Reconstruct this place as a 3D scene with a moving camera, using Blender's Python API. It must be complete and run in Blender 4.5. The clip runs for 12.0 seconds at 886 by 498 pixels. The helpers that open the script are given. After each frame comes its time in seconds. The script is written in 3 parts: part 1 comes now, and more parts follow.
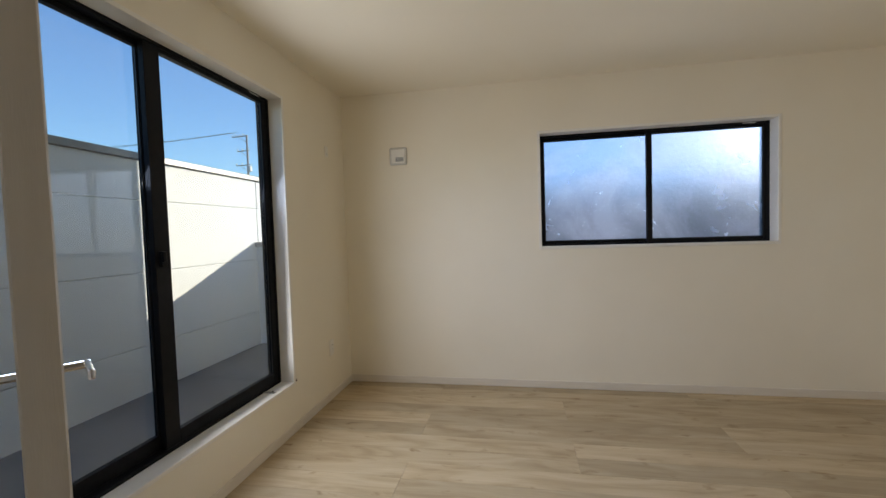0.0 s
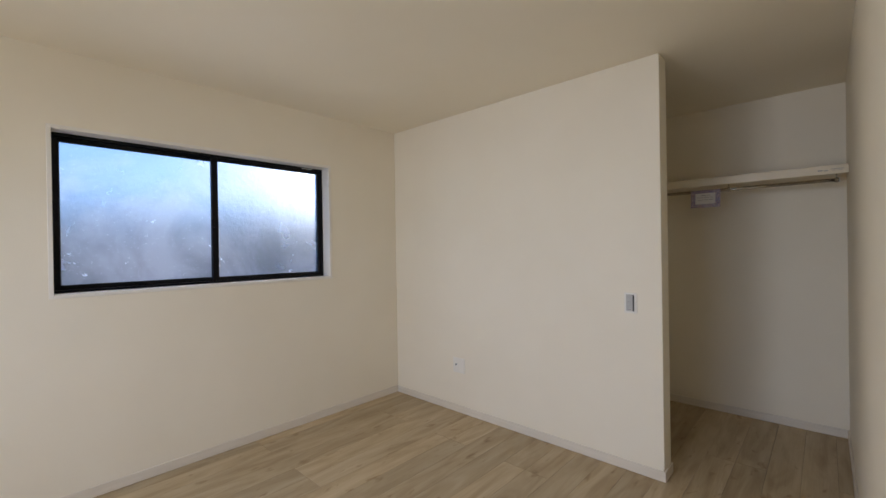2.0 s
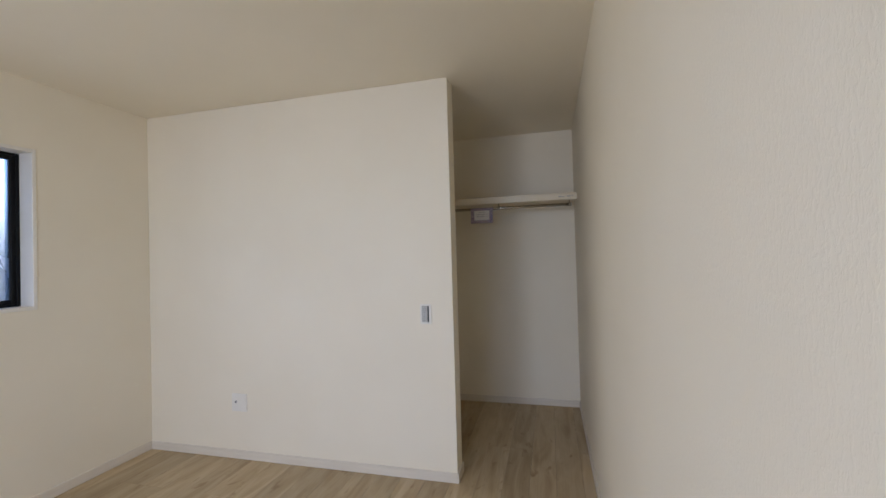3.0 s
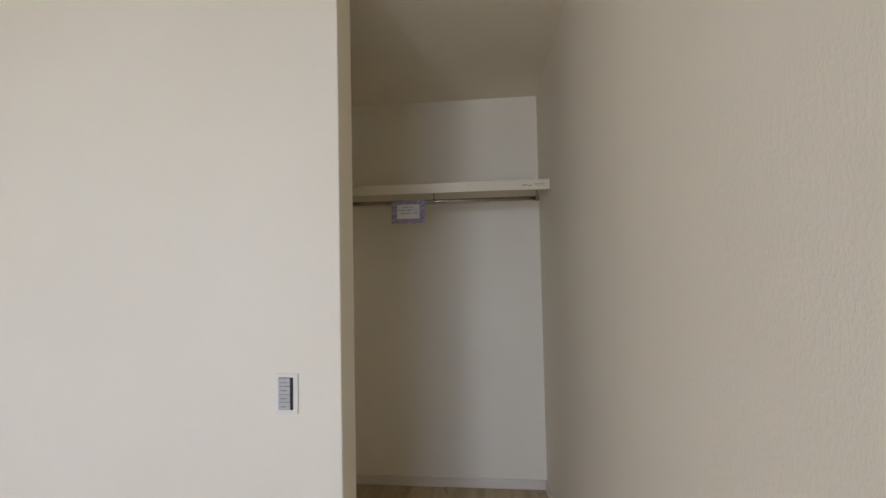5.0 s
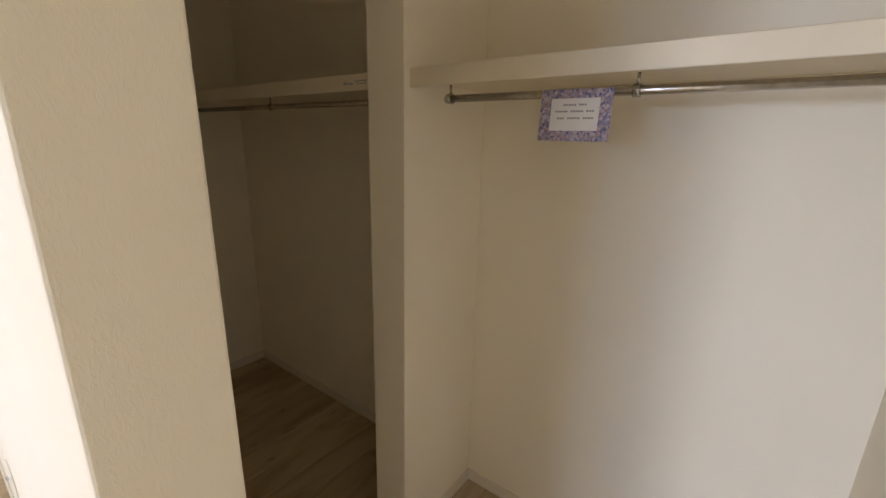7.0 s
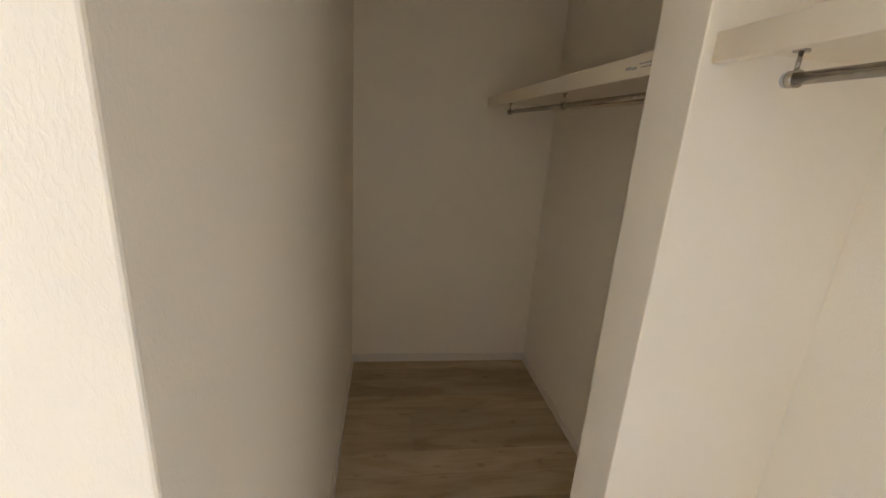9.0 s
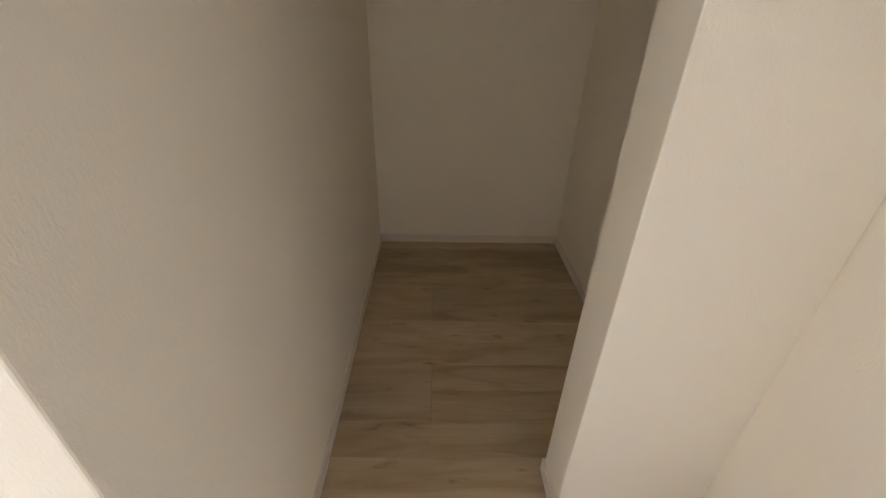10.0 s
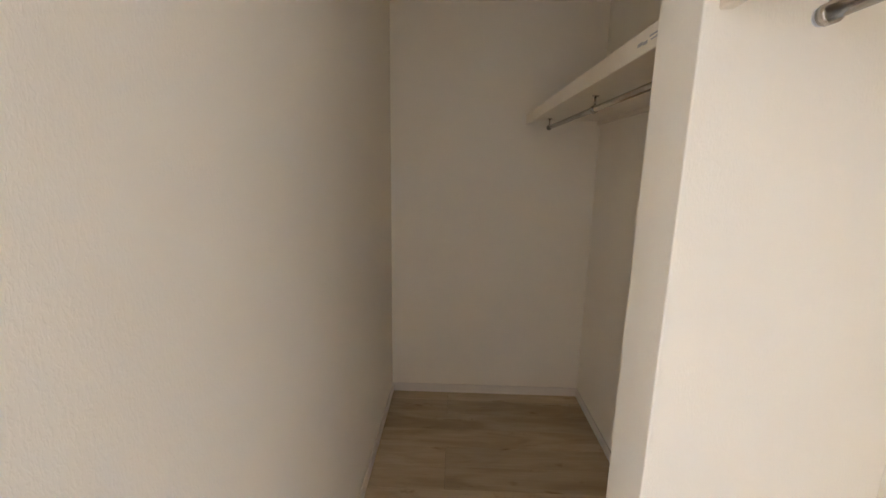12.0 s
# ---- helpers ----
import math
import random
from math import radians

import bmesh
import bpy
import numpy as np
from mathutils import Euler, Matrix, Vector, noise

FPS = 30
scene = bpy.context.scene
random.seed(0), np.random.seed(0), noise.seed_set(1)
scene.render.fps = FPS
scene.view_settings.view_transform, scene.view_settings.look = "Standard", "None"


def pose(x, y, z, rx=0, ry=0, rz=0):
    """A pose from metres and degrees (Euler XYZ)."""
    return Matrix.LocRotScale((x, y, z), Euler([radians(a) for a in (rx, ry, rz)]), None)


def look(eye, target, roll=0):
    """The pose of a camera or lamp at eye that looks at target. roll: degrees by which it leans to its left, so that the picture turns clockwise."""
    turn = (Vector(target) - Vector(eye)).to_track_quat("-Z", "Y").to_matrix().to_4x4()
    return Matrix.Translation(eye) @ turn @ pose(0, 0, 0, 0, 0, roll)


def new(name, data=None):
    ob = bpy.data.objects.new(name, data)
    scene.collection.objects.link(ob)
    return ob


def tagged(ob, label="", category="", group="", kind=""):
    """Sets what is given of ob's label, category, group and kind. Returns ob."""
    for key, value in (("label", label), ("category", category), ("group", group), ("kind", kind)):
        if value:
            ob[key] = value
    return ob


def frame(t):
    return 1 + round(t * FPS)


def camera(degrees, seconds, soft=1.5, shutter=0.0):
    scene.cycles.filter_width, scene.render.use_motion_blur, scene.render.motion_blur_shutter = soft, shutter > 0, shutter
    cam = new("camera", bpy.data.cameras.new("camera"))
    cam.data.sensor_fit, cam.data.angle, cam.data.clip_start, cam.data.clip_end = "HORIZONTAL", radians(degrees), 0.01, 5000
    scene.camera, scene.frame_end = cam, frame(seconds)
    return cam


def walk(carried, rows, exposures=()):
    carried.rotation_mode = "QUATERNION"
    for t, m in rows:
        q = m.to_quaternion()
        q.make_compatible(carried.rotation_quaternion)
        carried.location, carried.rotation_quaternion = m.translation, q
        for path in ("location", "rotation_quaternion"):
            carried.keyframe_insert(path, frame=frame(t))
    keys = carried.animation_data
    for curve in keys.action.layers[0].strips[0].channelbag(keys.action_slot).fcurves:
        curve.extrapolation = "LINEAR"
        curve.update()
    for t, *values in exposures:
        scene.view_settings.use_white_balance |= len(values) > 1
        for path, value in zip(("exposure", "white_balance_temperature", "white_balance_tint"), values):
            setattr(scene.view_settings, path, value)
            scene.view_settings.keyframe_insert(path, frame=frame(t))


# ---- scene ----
cam = camera(94.1, 12.0)
PATH = [
    (0, (-2.509, -3.298, 1.254), (-2.869, -1.332, 1.171), -1.8),
    (0.2, (-2.542, -3.236, 1.285), (-2.721, -1.246, 1.208), -1.5),
    (0.5, (-2.566, -3.162, 1.305), (-2.542, -1.163, 1.264), -0.7),
    (1, (-2.59, -3.041, 1.357), (-2.17, -1.086, 1.344), -0.5),
    (1.5, (-2.606, -2.975, 1.33), (-1.633, -1.228, 1.315), -0.6),
    (2, (-2.519, -2.941, 1.33), (-1.054, -1.58, 1.324), -0.9),
    (2.5, (-2.422, -2.904, 1.33), (-0.636, -2.004, 1.356), -1.3),
    (3, (-2.376, -2.829, 1.338), (-0.44, -2.329, 1.369), -1.6),
    (3.5, (-2.298, -2.789, 1.334), (-0.314, -2.542, 1.372), -1.4),
    (3.7, (-2.2, -2.749, 1.331), (-0.208, -2.579, 1.376), -1.1),
    (5.3, (-0.985, -2.699, 1.399), (1.001, -2.482, 1.489), -1.2),
    (5.5, (-0.847, -2.7, 1.422), (1.131, -2.417, 1.51), -1.4),
    (6, (-0.511, -2.677, 1.482), (1.418, -2.15, 1.523), -2.1),
    (6.5, (-0.257, -2.691, 1.527), (1.505, -1.771, 1.306), -1.1),
    (6.8, (-0.122, -2.703, 1.582), (1.511, -1.628, 1.162), 0.2),
    (7.1, (-0.027, -2.684, 1.599), (1.478, -1.485, 1.053), 1.8),
    (7.5, (0.069, -2.623, 1.615), (1.376, -1.223, 1.039), 3.2),
    (7.7, (0.113, -2.609, 1.609), (1.278, -1.084, 1.045), 3.9),
    (9.3, (0.383, -2.585, 1.574), (0.564, -0.683, 0.983), 3.2),
    (9.5, (0.425, -2.574, 1.544), (0.567, -0.704, 0.85), 2.9),
    (10, (0.509, -2.534, 1.42), (0.551, -0.808, 0.411), 1.5),
    (10.5, (0.516, -2.526, 1.343), (0.503, -0.95, 0.112), -0.6),
    (11, (0.53, -2.529, 1.384), (0.476, -0.833, 0.326), -1.6),
    (11.5, (0.513, -2.55, 1.447), (0.484, -0.673, 0.757), -0.1),
    (12, (0.527, -2.538, 1.497), (0.472, -0.579, 1.099), 1.0),
]
EXPOSURES = [
    (0.0, 0.2, 7675, 6.6), (1.0, 0.27, 7870, 4.8), (2.0, 0.43, 7638, 8.6), (3.0, 0.62, 7043, 8.1), (3.5, 0.72, 6836, 8.4),
    (5.5, 0.97, 7156, 8.2), (6.5, 1.42, 7476, 9.2), (7.0, 1.77, 7420, 10.8), (7.5, 2.35, 6356, 10.6), (9.5, 2.99, 6046, 12.1),
    (10.5, 2.94, 6062, 14.2), (11.0, 2.92, 6284, 14.0), (12.0, 3.46, 5735, 14.0),
]
walk(cam, [(t, look(eye, target, roll)) for t, eye, target, roll in PATH], EXPOSURES)

# ---- world and sun ----
scene.cycles.diffuse_bounces = 8      # white rooms need the later bounces
SUN_AZ, SUN_EL = 37.8, 18.0          # degrees from +y towards +x, and above the horizon
world = bpy.data.worlds.new("world")
scene.world = world
world.use_nodes = True
wn = world.node_tree.nodes
sky = wn.new("ShaderNodeTexSky")
sky.sky_type, sky.sun_disc = "NISHITA", False
sky.sun_elevation, sky.sun_rotation = radians(SUN_EL), radians(SUN_AZ)
sky.air_density, sky.dust_density, sky.ozone_density = 1.2, 0.25, 3.0
wn["Background"].inputs["Strength"].default_value = 0.15
deep = wn.new("ShaderNodeVectorMath")
deep.operation = "MULTIPLY"
deep.inputs[1].default_value = (0.92, 1.24, 1.80)      # a clear, deep blue winter sky
world.node_tree.links.new(sky.outputs[0], deep.inputs[0])
world.node_tree.links.new(deep.outputs[0], wn["Background"].inputs["Color"])
sun = new("sun", bpy.data.lights.new("sun", "SUN"))
sun.data.energy, sun.data.angle, sun.data.color = 5.0, radians(0.5), (1.0, 0.98, 0.95)
az, el = radians(SUN_AZ), radians(SUN_EL)
sun.matrix_world = look((20 * math.sin(az), 20 * math.cos(az), 20 * math.tan(el)), (0, 0, 0))


def window_light(name, eye, target, w, h, watts, spread, colour):
    """Area lamp added in a window's opening to stand in for daylight."""
    a = new(name, bpy.data.lights.new(name, "AREA"))
    a.data.shape, a.data.size, a.data.size_y = "RECTANGLE", w, h
    a.data.energy, a.data.spread, a.data.color = watts, radians(spread), colour
    a.matrix_world = look(eye, target)
    return a


window_light("balcony_daylight", (-3.985, -1.31, 1.20), (0.0, -1.31, 1.10), 0.66, 1.55, 11.5, 165, (0.86, 0.94, 1.16))
window_light("balcony_skylight", (-3.970, -1.742, 1.70), (-2.970, -1.742, 1.10), 1.58, 0.48, 11.0, 118, (0.63, 0.82, 1.32))
window_light("frosted_daylight", (-1.514, 0.035, 1.55), (-1.514, -1.965, 1.35), 1.54, 0.80, 1.3, 150, (0.90, 0.95, 1.0))

# ---- materials ----
def material(name, colour, rough=0.6, metal=0.0):
    m = bpy.data.materials.new(name)
    m.use_nodes = True
    b = m.node_tree.nodes["Principled BSDF"]
    b.inputs["Base Color"].default_value = (*colour, 1)
    b.inputs["Roughness"].default_value = rough
    b.inputs["Metallic"].default_value = metal
    return m


def node(m, kind, **values):
    n = m.node_tree.nodes.new(kind)
    for k, v in values.items():
        n.inputs[k].default_value = v
    return n


def link(m, a, out, b, inp):
    m.node_tree.links.new(a.outputs[out], b.inputs[inp])


def world_coords(m, scale):
    g, mp = node(m, "ShaderNodeNewGeometry"), node(m, "ShaderNodeMapping")
    mp.inputs["Scale"].default_value = scale
    link(m, g, "Position", mp, "Vector")
    return mp


def ramp(m, stops):
    r = node(m, "ShaderNodeValToRGB")
    e = r.color_ramp.elements
    while len(e) < len(stops):
        e.new(0.5)
    for q, (p, c) in zip(e, stops):
        q.position, q.color = p, (*c, 1)
    return r


def mottled(name, c1, c2, scale, rough=0.6, bump=0.0, bump_scale=200.0, metal=0.0, stretch=(1, 1, 1)):
    """Two tones drifting into one another, with a fine relief."""
    m = material(name, c1, rough, metal)
    b = m.node_tree.nodes["Principled BSDF"]
    mp = world_coords(m, stretch)
    n = node(m, "ShaderNodeTexNoise", Scale=scale, Detail=5.0)
    link(m, mp, 0, n, "Vector")
    r = ramp(m, [(0.35, c1), (0.65, c2)])
    link(m, n, "Fac", r, "Fac")
    link(m, r, "Color", b, "Base Color")
    if bump:
        n2 = node(m, "ShaderNodeTexNoise", Scale=bump_scale, Detail=3.0)
        link(m, mp, 0, n2, "Vector")
        bp = node(m, "ShaderNodeBump", Strength=bump, Distance=0.002)
        link(m, n2, "Fac", bp, "Height")
        link(m, bp, "Normal", b, "Normal")
    return m


def wallpaper(name, c1, c2, strength):
    """Embossed vinyl wallpaper: short upright worm-like ridges a few millimetres across."""
    m = material(name, c1, 0.62)
    b = m.node_tree.nodes["Principled BSDF"]
    mp = world_coords(m, (1, 1, 1))
    n = node(m, "ShaderNodeTexNoise", Scale=1.7, Detail=4.0)
    link(m, mp, 0, n, "Vector")
    r = ramp(m, [(0.35, c1), (0.65, c2)])
    link(m, n, "Fac", r, "Fac")
    link(m, r, "Color", b, "Base Color")
    up = world_coords(m, (1, 1, 0.42))
    worm = node(m, "ShaderNodeTexNoise", Scale=230.0, Detail=3.0, Roughness=0.55, Distortion=0.6)
    link(m, up, 0, worm, "Vector")
    step = ramp(m, [(0.46, (0, 0, 0)), (0.62, (1, 1, 1))])
    link(m, worm, "Fac", step, "Fac")
    bp = node(m, "ShaderNodeBump", Strength=strength, Distance=0.0010)
    link(m, step, "Color", bp, "Height")
    link(m, bp, "Normal", b, "Normal")
    return m


def plank_material():
    """Printed pale oak floorboard: long grain along x, darker streaks and a few knots; the tone varies board by board."""
    m = material("pale_oak_board", (0.4, 0.33, 0.25), 0.42)
    b = m.node_tree.nodes["Principled BSDF"]
    info = node(m, "ShaderNodeObjectInfo")
    g = node(m, "ShaderNodeNewGeometry")
    shift = node(m, "ShaderNodeVectorMath")
    shift.operation = "MULTIPLY_ADD"
    cmb = node(m, "ShaderNodeCombineXYZ")
    for axis in ("X", "Y"):
        link(m, info, "Random", cmb, axis)
    link(m, cmb, 0, shift, 0)
    shift.inputs[1].default_value = (37, 11, 0)
    link(m, g, "Position", shift, 2)

    def noise_at(scale, size, detail, distortion=0.0):
        mp = node(m, "ShaderNodeMapping")
        mp.inputs["Scale"].default_value = scale
        link(m, shift, 0, mp, "Vector")
        n = node(m, "ShaderNodeTexNoise", Scale=size, Detail=detail, Distortion=distortion)
        link(m, mp, 0, n, "Vector")
        return n
    broad = noise_at((0.8, 4.2, 1), 2.4, 5.0, 1.2)
    fine = noise_at((0.25, 9, 1), 14.0, 6.0, 0.3)
    knot = noise_at((2.4, 6.0, 1), 3.0, 3.0, 0.5)
    r1 = ramp(m, [(0.28, (0.370, 0.268, 0.153)), (0.5, (0.48, 0.369, 0.226)), (0.75, (0.56, 0.450, 0.296))])
    link(m, broad, "Fac", r1, "Fac")
    r2 = ramp(m, [(0.3, (0.90, 0.885, 0.87)), (0.6, (1, 1, 1))])
    link(m, fine, "Fac", r2, "Fac")
    r3 = ramp(m, [(0.63, (1, 1, 1)), (0.76, (0.60, 0.50, 0.40))])
    link(m, knot, "Fac", r3, "Fac")
    tone = node(m, "ShaderNodeMapRange")
    tone.inputs["To Min"].default_value, tone.inputs["To Max"].default_value = 0.84, 1.08
    link(m, info, "Random", tone, "Value")
    last = r1
    for other, out in ((r2, "Color"), (r3, "Color"), (tone, 0)):
        mix = node(m, "ShaderNodeVectorMath")
        mix.operation = "MULTIPLY"
        link(m, last, 0, mix, 0)
        link(m, other, out, mix, 1)
        last = mix
    link(m, last, 0, b, "Base Color")
    rr = node(m, "ShaderNodeMapRange")
    rr.inputs["To Min"].default_value, rr.inputs["To Max"].default_value = 0.44, 0.60
    link(m, fine, "Fac", rr, "Value")
    link(m, rr, 0, b, "Roughness")
    bp = node(m, "ShaderNodeBump", Strength=0.18, Distance=0.0008)
    link(m, fine, "Fac", bp, "Height")
    link(m, bp, "Normal", b, "Normal")
    return m


def clear_glass():
    m = material("clear_glass", (1, 1, 1))
    nt = m.node_tree
    nt.nodes.remove(nt.nodes["Principled BSDF"])
    tr, gl, lw, pw, mx = (node(m, k) for k in ("ShaderNodeBsdfTransparent", "ShaderNodeBsdfGlossy", "ShaderNodeLayerWeight", "ShaderNodeMath", "ShaderNodeMixShader"))
    tr.inputs["Color"].default_value = (0.93, 0.95, 0.95, 1)
    gl.inputs["Roughness"].default_value = 0.0
    lw.inputs["Blend"].default_value = 0.5
    pw.operation = "POWER"
    pw.inputs[1].default_value = 4.0
    add = node(m, "ShaderNodeMath")
    add.operation = "MULTIPLY_ADD"
    add.inputs[1].default_value, add.inputs[2].default_value = 0.9, 0.04
    link(m, lw, "Facing", pw, 0)
    link(m, pw, 0, add, 0)
    link(m, add, 0, mx, 0)
    link(m, tr, 0, mx, 1)
    link(m, gl, 0, mx, 2)
    link(m, mx, 0, nt.nodes["Material Output"], "Surface")
    return m


def frosted_glass():
    """Figured bathroom-type glass: strongly blurring, scattering, with uneven relief and some clear dimples."""
    m = material("frosted_glass", (1, 1, 1))
    nt = m.node_tree
    nt.nodes.remove(nt.nodes["Principled BSDF"])
    rf, tl, mx = (node(m, k) for k in ("ShaderNodeBsdfRefraction", "ShaderNodeBsdfTranslucent", "ShaderNodeMixShader"))
    rf.inputs["Color"].default_value = (0.61, 0.66, 0.78, 1)
    rf.inputs["IOR"].default_value = 1.45
    rf.inputs["Roughness"].default_value = 0.5
    tl.inputs["Color"].default_value = (0.74, 0.79, 0.92, 1)
    mp = world_coords(m, (1, 1, 1))

    def patches(scale, detail, lo, hi, out_lo, out_hi, distortion=0.0):
        n = node(m, "ShaderNodeTexNoise", Scale=scale, Detail=detail, Roughness=0.65, Distortion=distortion)
        link(m, mp, 0, n, "Vector")
        r = node(m, "ShaderNodeMapRange")
        for k, v in (("From Min", lo), ("From Max", hi), ("To Min", out_lo), ("To Max", out_hi)):
            r.inputs[k].default_value = v
        link(m, n, "Fac", r, "Value")
        return n, r
    n, r = patches(5.0, 6.0, 0.35, 0.65, 0.17, 0.28, 0.4)
    link(m, r, 0, rf, "Roughness")
    wide, glass = node(m, "ShaderNodeBsdfRefraction"), node(m, "ShaderNodeMixShader")
    wide.inputs["Color"].default_value = (0.78, 0.79, 0.88, 1)
    wide.inputs["IOR"].default_value, wide.inputs["Roughness"].default_value = 1.45, 0.50
    glass.inputs[0].default_value = 0.22
    bp = node(m, "ShaderNodeBump", Strength=0.16, Distance=0.010)
    n2, r2 = patches(34.0, 7.0, 0.3, 0.7, 0.0, 1.0)
    link(m, r2, 0, bp, "Height")
    link(m, bp, "Normal", rf, "Normal")
    n3, r3 = patches(2.1, 4.0, 0.42, 0.66, 0.05, 0.24, 0.5)
    n4, r4 = patches(75.0, 4.0, 0.63, 0.70, 0.0, 0.22)
    both = node(m, "ShaderNodeMath")
    both.operation = "ADD"
    link(m, r3, 0, both, 0)
    link(m, r4, 0, both, 1)
    link(m, both, 0, mx, 0)
    link(m, rf, 0, glass, 1)
    link(m, wide, 0, glass, 2)
    link(m, glass, 0, mx, 1)
    link(m, tl, 0, mx, 2)
    link(m, mx, 0, nt.nodes["Material Output"], "Surface")
    return m


WALL = wallpaper("white_embossed_wallpaper", (0.83, 0.763, 0.628), (0.853, 0.789, 0.658), 0.22)
CEIL = wallpaper("white_ceiling_paper", (0.83, 0.763, 0.628), (0.845, 0.779, 0.648), 0.15)
BOARD = plank_material()
SUBFLOOR = mottled("plywood", (0.12, 0.09, 0.06), (0.16, 0.12, 0.08), 8)
SKIRT = mottled("pale_beige_skirting_foil", (0.70, 0.635, 0.54), (0.75, 0.685, 0.59), 12, 0.45, stretch=(0.3, 0.3, 4))
TRIM = mottled("white_resin_trim", (0.80, 0.765, 0.695), (0.84, 0.805, 0.735), 5, 0.4)
ALU = mottled("black_anodised_aluminium", (0.005, 0.005, 0.006), (0.008, 0.008, 0.009), 30, 0.5, 0.05, 400)
ALU.node_tree.nodes["Principled BSDF"].inputs["Specular IOR Level"].default_value = 0.15
GLASS = clear_glass()
FROST = frosted_glass()
SHELF = mottled("cream_laminate", (0.71, 0.625, 0.475), (0.75, 0.665, 0.515), 6, 0.42, 0.05, 300)
STEEL = mottled("brushed_stainless_steel", (0.44, 0.41, 0.37), (0.54, 0.51, 0.46), 60, 0.20, 0.05, 500, metal=1.0)
CHROME = material("polished_chrome", (0.75, 0.75, 0.76), 0.1, 1.0)
PLASTIC = mottled("white_plastic", (0.80, 0.77, 0.70), (0.83, 0.80, 0.73), 9, 0.35)
GREYISH = mottled("greyish_white_plastic", (0.62, 0.59, 0.53), (0.66, 0.63, 0.57), 9, 0.45)
GREY_PLASTIC = mottled("pale_grey_plastic", (0.55, 0.55, 0.54), (0.6, 0.6, 0.59), 9, 0.4)
ROCKER = mottled("grey_white_plastic", (0.46, 0.45, 0.43), (0.50, 0.49, 0.47), 9, 0.4)
DARK_GREY = mottled("mid_grey_plastic", (0.22, 0.22, 0.21), (0.26, 0.26, 0.25), 9, 0.5)
DARK = mottled("black_plastic", (0.02, 0.02, 0.022), (0.03, 0.03, 0.032), 20, 0.35)
BROWN = mottled("brown_rubber", (0.10, 0.03, 0.02), (0.14, 0.05, 0.03), 40, 0.6)
PRINT = material("faint_grey_print", (0.36, 0.34, 0.32), 0.6)
INK = material("grey_ink", (0.25, 0.25, 0.28), 0.7)
PAPER = mottled("white_paper", (0.82, 0.81, 0.80), (0.85, 0.84, 0.83), 20, 0.7)
DOOR = mottled("white_door_foil", (0.70, 0.66, 0.60), (0.75, 0.71, 0.65), 10, 0.45, 0.1, 200, stretch=(4, 4, 0.3))
SIDING = mottled("white_sprayed_siding", (0.83, 0.83, 0.83), (0.86, 0.86, 0.86), 1.5, 0.75)
CAP = mottled("grey_metal_coping", (0.30, 0.29, 0.28), (0.36, 0.35, 0.34), 4, 0.4, metal=0.3)
FRP = mottled("grey_balcony_coating", (0.14, 0.145, 0.16), (0.18, 0.185, 0.2), 3, 0.55, 0.3, 150)
CONCRETE = mottled("weathered_concrete", (0.30, 0.29, 0.28), (0.40, 0.39, 0.37), 3, 0.85, 0.4, 60)
GROUND = mottled("gravel_and_soil", (0.16, 0.14, 0.11), (0.24, 0.22, 0.18), 0.3, 0.95)
ROOFING = mottled("dark_roof_tiles", (0.06, 0.06, 0.07), (0.10, 0.10, 0.11), 2, 0.7)
LEAF = mottled("dark_evergreen", (0.03, 0.05, 0.02), (0.07, 0.09, 0.035), 2, 0.8)


def floral():
    """Lavender-blue printed card border with small mottled flowers."""
    m = material("floral_card", (0.4, 0.38, 0.5), 0.6)
    b = m.node_tree.nodes["Principled BSDF"]
    mp = world_coords(m, (1, 1, 1))
    v = node(m, "ShaderNodeTexVoronoi", Scale=170.0)
    link(m, mp, 0, v, "Vector")
    sep = node(m, "ShaderNodeSeparateColor")
    link(m, v, "Color", sep, 0)
    r = ramp(m, [(0.0, (0.10, 0.11, 0.28)), (0.3, (0.28, 0.27, 0.46)), (0.55, (0.62, 0.56, 0.64)), (0.8, (0.45, 0.28, 0.30)), (1.0, (0.30, 0.34, 0.42))])
    link(m, sep, 0, r, "Fac")
    link(m, r, "Color", b, "Base Color")
    return m


FLORAL = floral()


# ---- builders ----
def put_box(bm, lo, hi, bevel=0.0, segments=1):
    """Add a box between two corners to bm, its edges rounded by bevel."""
    c = [(a + b) / 2 for a, b in zip(lo, hi)]
    s = [abs(b - a) for a, b in zip(lo, hi)]
    made = bmesh.ops.create_cube(bm, size=1, matrix=Matrix.Translation(c) @ Matrix.Diagonal((*s, 1)))
    if bevel:
        edges = list({e for v in made["verts"] for e in v.link_edges})
        bmesh.ops.bevel(bm, geom=edges, offset=bevel, segments=segments, profile=0.5, affect="EDGES")
    return bm


def box(lo, hi, bevel=0.0, segments=1):
    return put_box(bmesh.new(), lo, hi, bevel, segments)


def boxes(*pairs, bevel=0.0):
    bm = bmesh.new()
    for lo, hi in pairs:
        put_box(bm, lo, hi, bevel)
    return bm


def put_tube(bm, a, b, r, r2=None, sides=16):
    a, b = Vector(a), Vector(b)
    m = Matrix.Translation((a + b) / 2) @ (b - a).to_track_quat("Z", "Y").to_matrix().to_4x4()
    bmesh.ops.create_cone(bm, cap_ends=True, segments=sides, radius1=r, radius2=r if r2 is None else r2, depth=(b - a).length, matrix=m)
    return bm


def tube(a, b, r, r2=None, sides=16):
    return put_tube(bmesh.new(), a, b, r, r2, sides)


